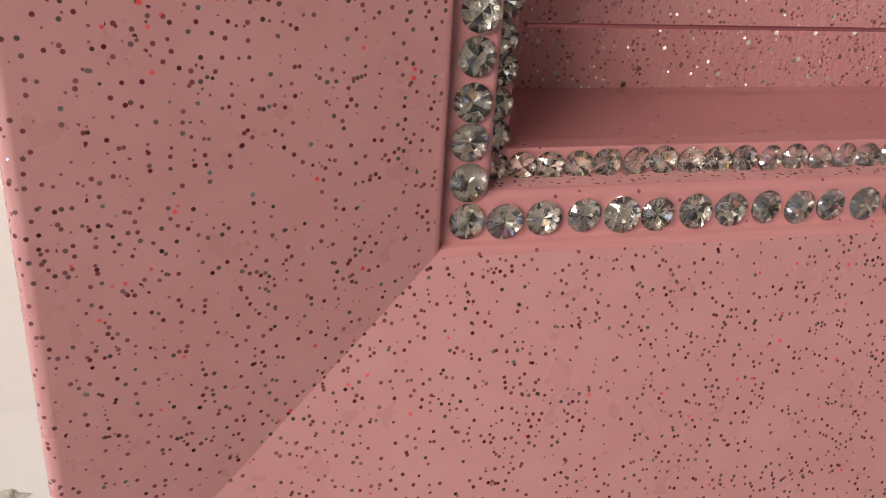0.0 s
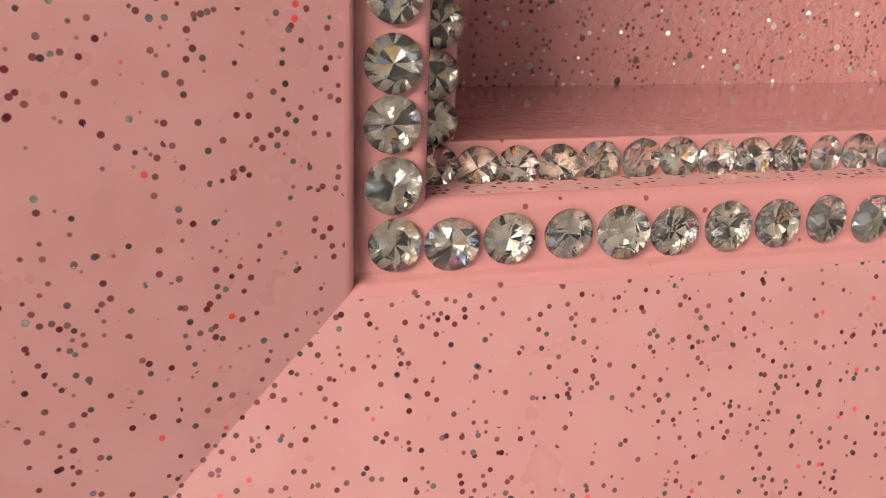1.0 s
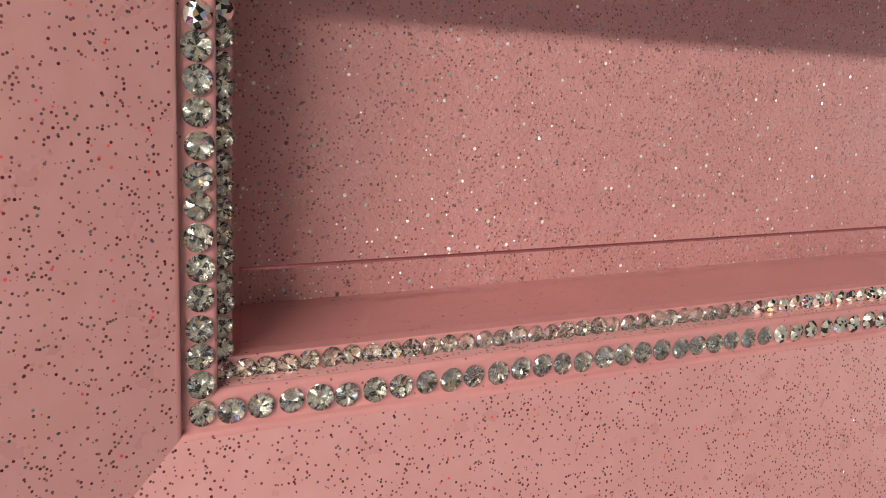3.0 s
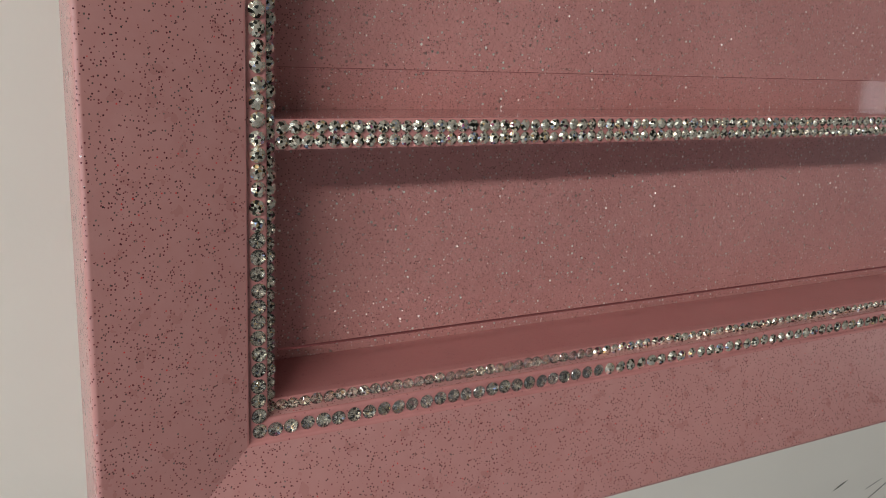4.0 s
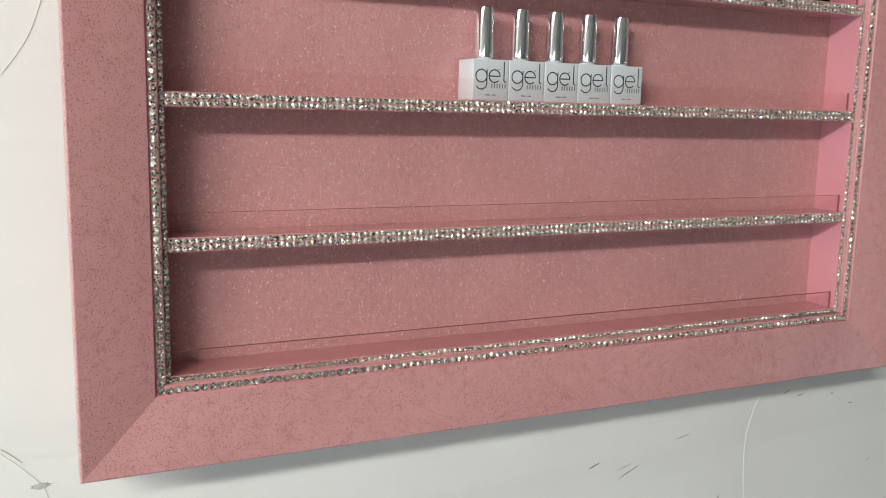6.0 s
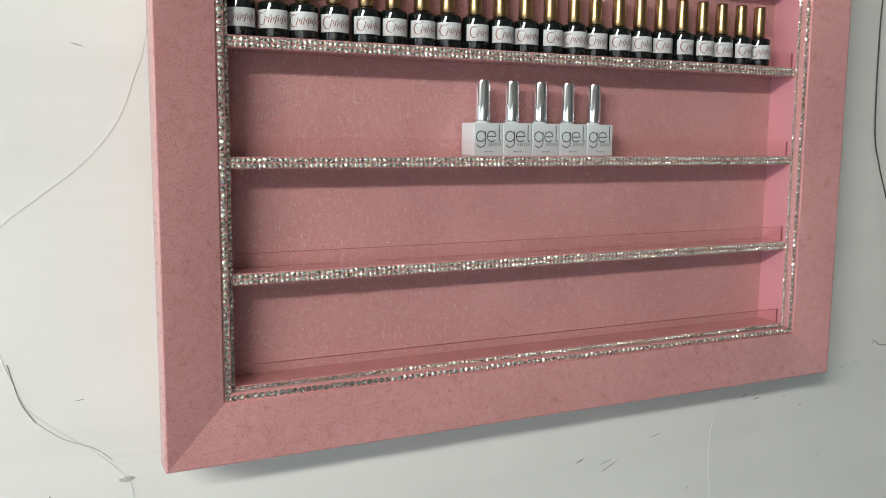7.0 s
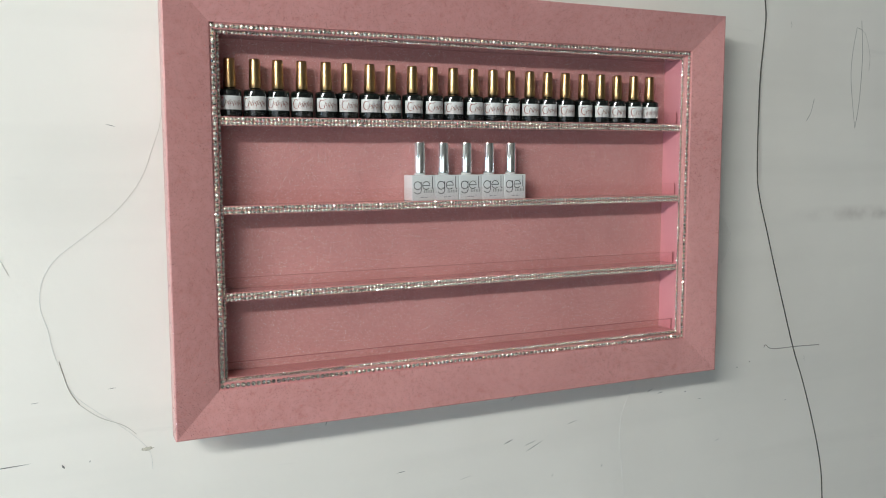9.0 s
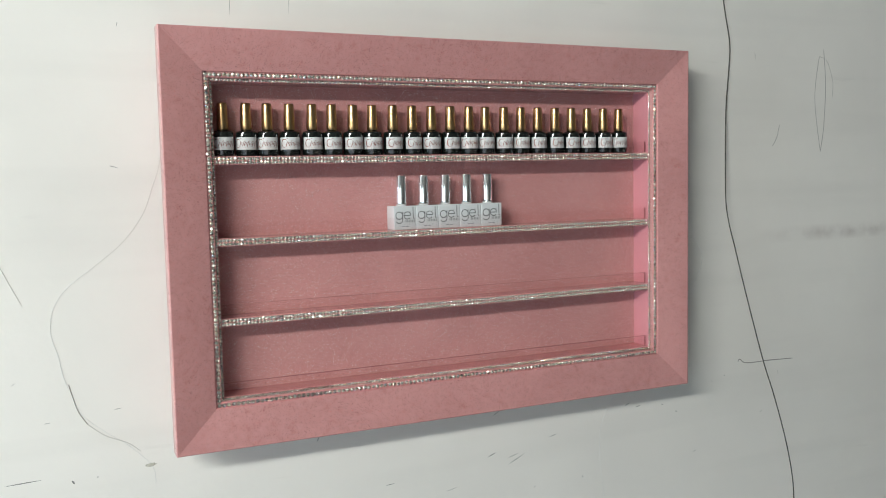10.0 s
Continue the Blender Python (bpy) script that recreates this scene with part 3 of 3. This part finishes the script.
tagged(tube("wire", [(0.512, -0.001, 1.95), (0.528, -0.001, 1.831), (0.542, -0.001, 1.761), (0.541, -0.001, 1.718), (0.533, -0.003, 1.641), (0.525, -0.012, 1.507), (0.519, -0.026, 1.459), (0.521, -0.040, 1.412),
                     (0.527, -0.053, 1.355), (0.534, -0.067, 1.295), (0.546, -0.081, 1.223), (0.557, -0.094, 1.167), (0.566, -0.109, 1.102), (0.565, -0.125, 1.050), (0.560, -0.136, 1.006), (0.552, -0.150, 0.90)],
            0.0010, wire_dark), "thin dark wire hanging loosely off the wall", "wire")
on_wall("filament", [(-0.392, 1.60), (-0.398, 1.563), (-0.407, 1.537), (-0.421, 1.501), (-0.448, 1.466), (-0.485, 1.436)], 0.00022, wire_grey, "fine grey filament behind the rack", "wire")
on_wall("filament", [(-0.485, 1.436), (-0.515, 1.413), (-0.530, 1.391), (-0.535, 1.370), (-0.534, 1.351), (-0.528, 1.330), (-0.524, 1.305), (-0.516, 1.280), (-0.504, 1.252), (-0.478, 1.227), (-0.452, 1.206), (-0.424, 1.175), (-0.420, 1.150)],
        0.00030, wire_clear, "pale translucent filament looped on the wall", "wire")
on_wall("filament", [(-0.518, 1.293), (-0.514, 1.276), (-0.508, 1.256), (-0.498, 1.239)], 0.0006, scuff_brown, "short dark stained length of filament", "wire", 0.5)
on_wall("filament", [(-0.498, 1.239), (-0.478, 1.222), (-0.452, 1.209), (-0.437, 1.196)], 0.0004, wire_grey, "fine grey filament end", "wire")
on_wall("filament", [(0.39, 1.444), (0.458, 1.432), (0.480, 1.412), (0.484, 1.388), (0.466, 1.355), (0.40, 1.33)], 0.0003, wire_clear, "pale translucent filament loop beside the rack", "wire")
# modelled strand takes the place of a cable's shadow on the wall
on_wall("filament", [(0.33, 1.22), (0.301, 1.179), (0.278, 1.135), (0.273, 1.088), (0.281, 1.011), (0.285, 0.95)], 0.00028, wire_clear, "thin pale strand standing in for a cable shadow below the rack", "wire")
on_wall("filament", [(-0.61, 1.50), (-0.585, 1.44), (-0.565, 1.395)], 0.0004, wire_grey, "fine grey hair-like filament", "wire")
on_wall("pencil_line", [(0.762, 1.758), (0.768, 1.695), (0.765, 1.62), (0.757, 1.573)], 0.0006, pencil, "thin drawn pencil line", "pencil mark", 0.2)
on_wall("pencil_line", [(0.752, 1.745), (0.744, 1.70), (0.743, 1.655), (0.757, 1.575)], 0.0005, pencil, "thin drawn pencil line", "pencil mark", 0.2)
on_wall("pencil_line", [(0.752, 1.745), (0.772, 1.735), (0.786, 1.70), (0.785, 1.672)], 0.0003, pencil, "faint drawn pencil curve", "pencil mark", 0.2)
on_wall("pencil_line", [(0.658, 1.622), (0.652, 1.60), (0.642, 1.585)], 0.0005, pencil, "short drawn pencil tick", "pencil mark", 0.2)
on_wall("pencil_line", [(0.566, 1.206), (0.570, 1.210), (0.586, 1.202), (0.64, 1.201), (0.695, 1.199)], 0.0008, pencil, "level pencil line with a small hook", "pencil mark", 0.2)

chip = bmesh.new()
bmesh.ops.create_icosphere(chip, subdivisions=3, radius=0.005)
for v in chip.verts:
    v.co += v.co.normalized() * 0.003 * noise.noise(v.co * 400)
    v.co = Vector((v.co.x * 1.3, v.co.y * 0.08, v.co.z * 0.45))
chip_ob = tagged(part("plaster_chip", chip, plaster), "small chipped lump of yellowish plaster", "plaster")
chip_ob.location = (-0.425, -0.0003, 1.176)

# short dark scuffs: place, length, slope, width
SCUFFS = [(0.075, 1.113, 0.016, 20, 0.0016), (0.118, 1.100, 0.030, 24, 0.0012), (0.112, 1.106, 0.020, 15, 0.0007), (0.350, 1.154, 0.012, 10, 0.0012), (0.329, 1.160, 0.014, 22, 0.0010),
          (0.240, 1.052, 0.004, 80, 0.0016), (-0.094, 1.094, 0.014, 4, 0.0010), (0.185, 1.128, 0.020, 12, 0.0007), (0.088, 1.180, 0.026, 30, 0.0009), (0.102, 1.186, 0.004, 70, 0.0012),
          (-0.20, 1.178, 0.008, 60, 0.0010), (0.43, 1.135, 0.007, -5, 0.0010), (0.40, 1.150, 0.004, 0, 0.0014), (-0.575, 1.176, 0.045, 2, 0.0012), (-0.519, 1.168, 0.006, 120, 0.0024),
          (-0.452, 1.563, 0.012, -15, 0.0008), (-0.58, 1.30, 0.006, 30, 0.0006), (-0.462, 1.255, 0.010, 5, 0.0006), (-0.545, 1.247, 0.010, 4, 0.0006), (-0.49, 1.17, 0.003, 80, 0.0010),
          (0.535, 1.185, 0.003, 10, 0.0016), (0.508, 1.178, 0.003, 0, 0.0012), (0.60, 1.74, 0.012, 100, 0.0006), (0.66, 1.178, 0.012, 95, 0.0005), (-0.44, 1.74, 0.006, 80, 0.0007),
          (-0.30, 1.775, 0.035, 88, 0.0005), (-0.22, 1.79, 0.05, 86, 0.0006), (0.15, 1.05, 0.004, 60, 0.0010), (0.005, 1.07, 0.018, 10, 0.0005), (0.47, 1.06, 0.010, 15, 0.0008),
          (0.62, 1.11, 0.005, 30, 0.0008), (-0.33, 1.09, 0.01, 30, 0.0006)]
scuffs = bmesh.new()
for x, z, length, slope, width in SCUFFS:
    c, s = math.cos(radians(slope)), math.sin(radians(slope))
    loop = []
    for u, v in ((-1, 0), (-0.5, 0.8), (0.1, 1), (0.7, 0.5), (1, 0), (0.5, -0.7), (-0.2, -1), (-0.8, -0.4)):
        a, b = u * length / 2, v * width / 2
        loop.append(scuffs.verts.new((x + a * c - b * s, -0.0003, z + a * s + b * c)))
    scuffs.faces.new(loop)
tagged(part("wall_scuffs", scuffs, scuff_dark), "scattered short dark scuff marks on the white wall", "scuff marks", "", "stuff")
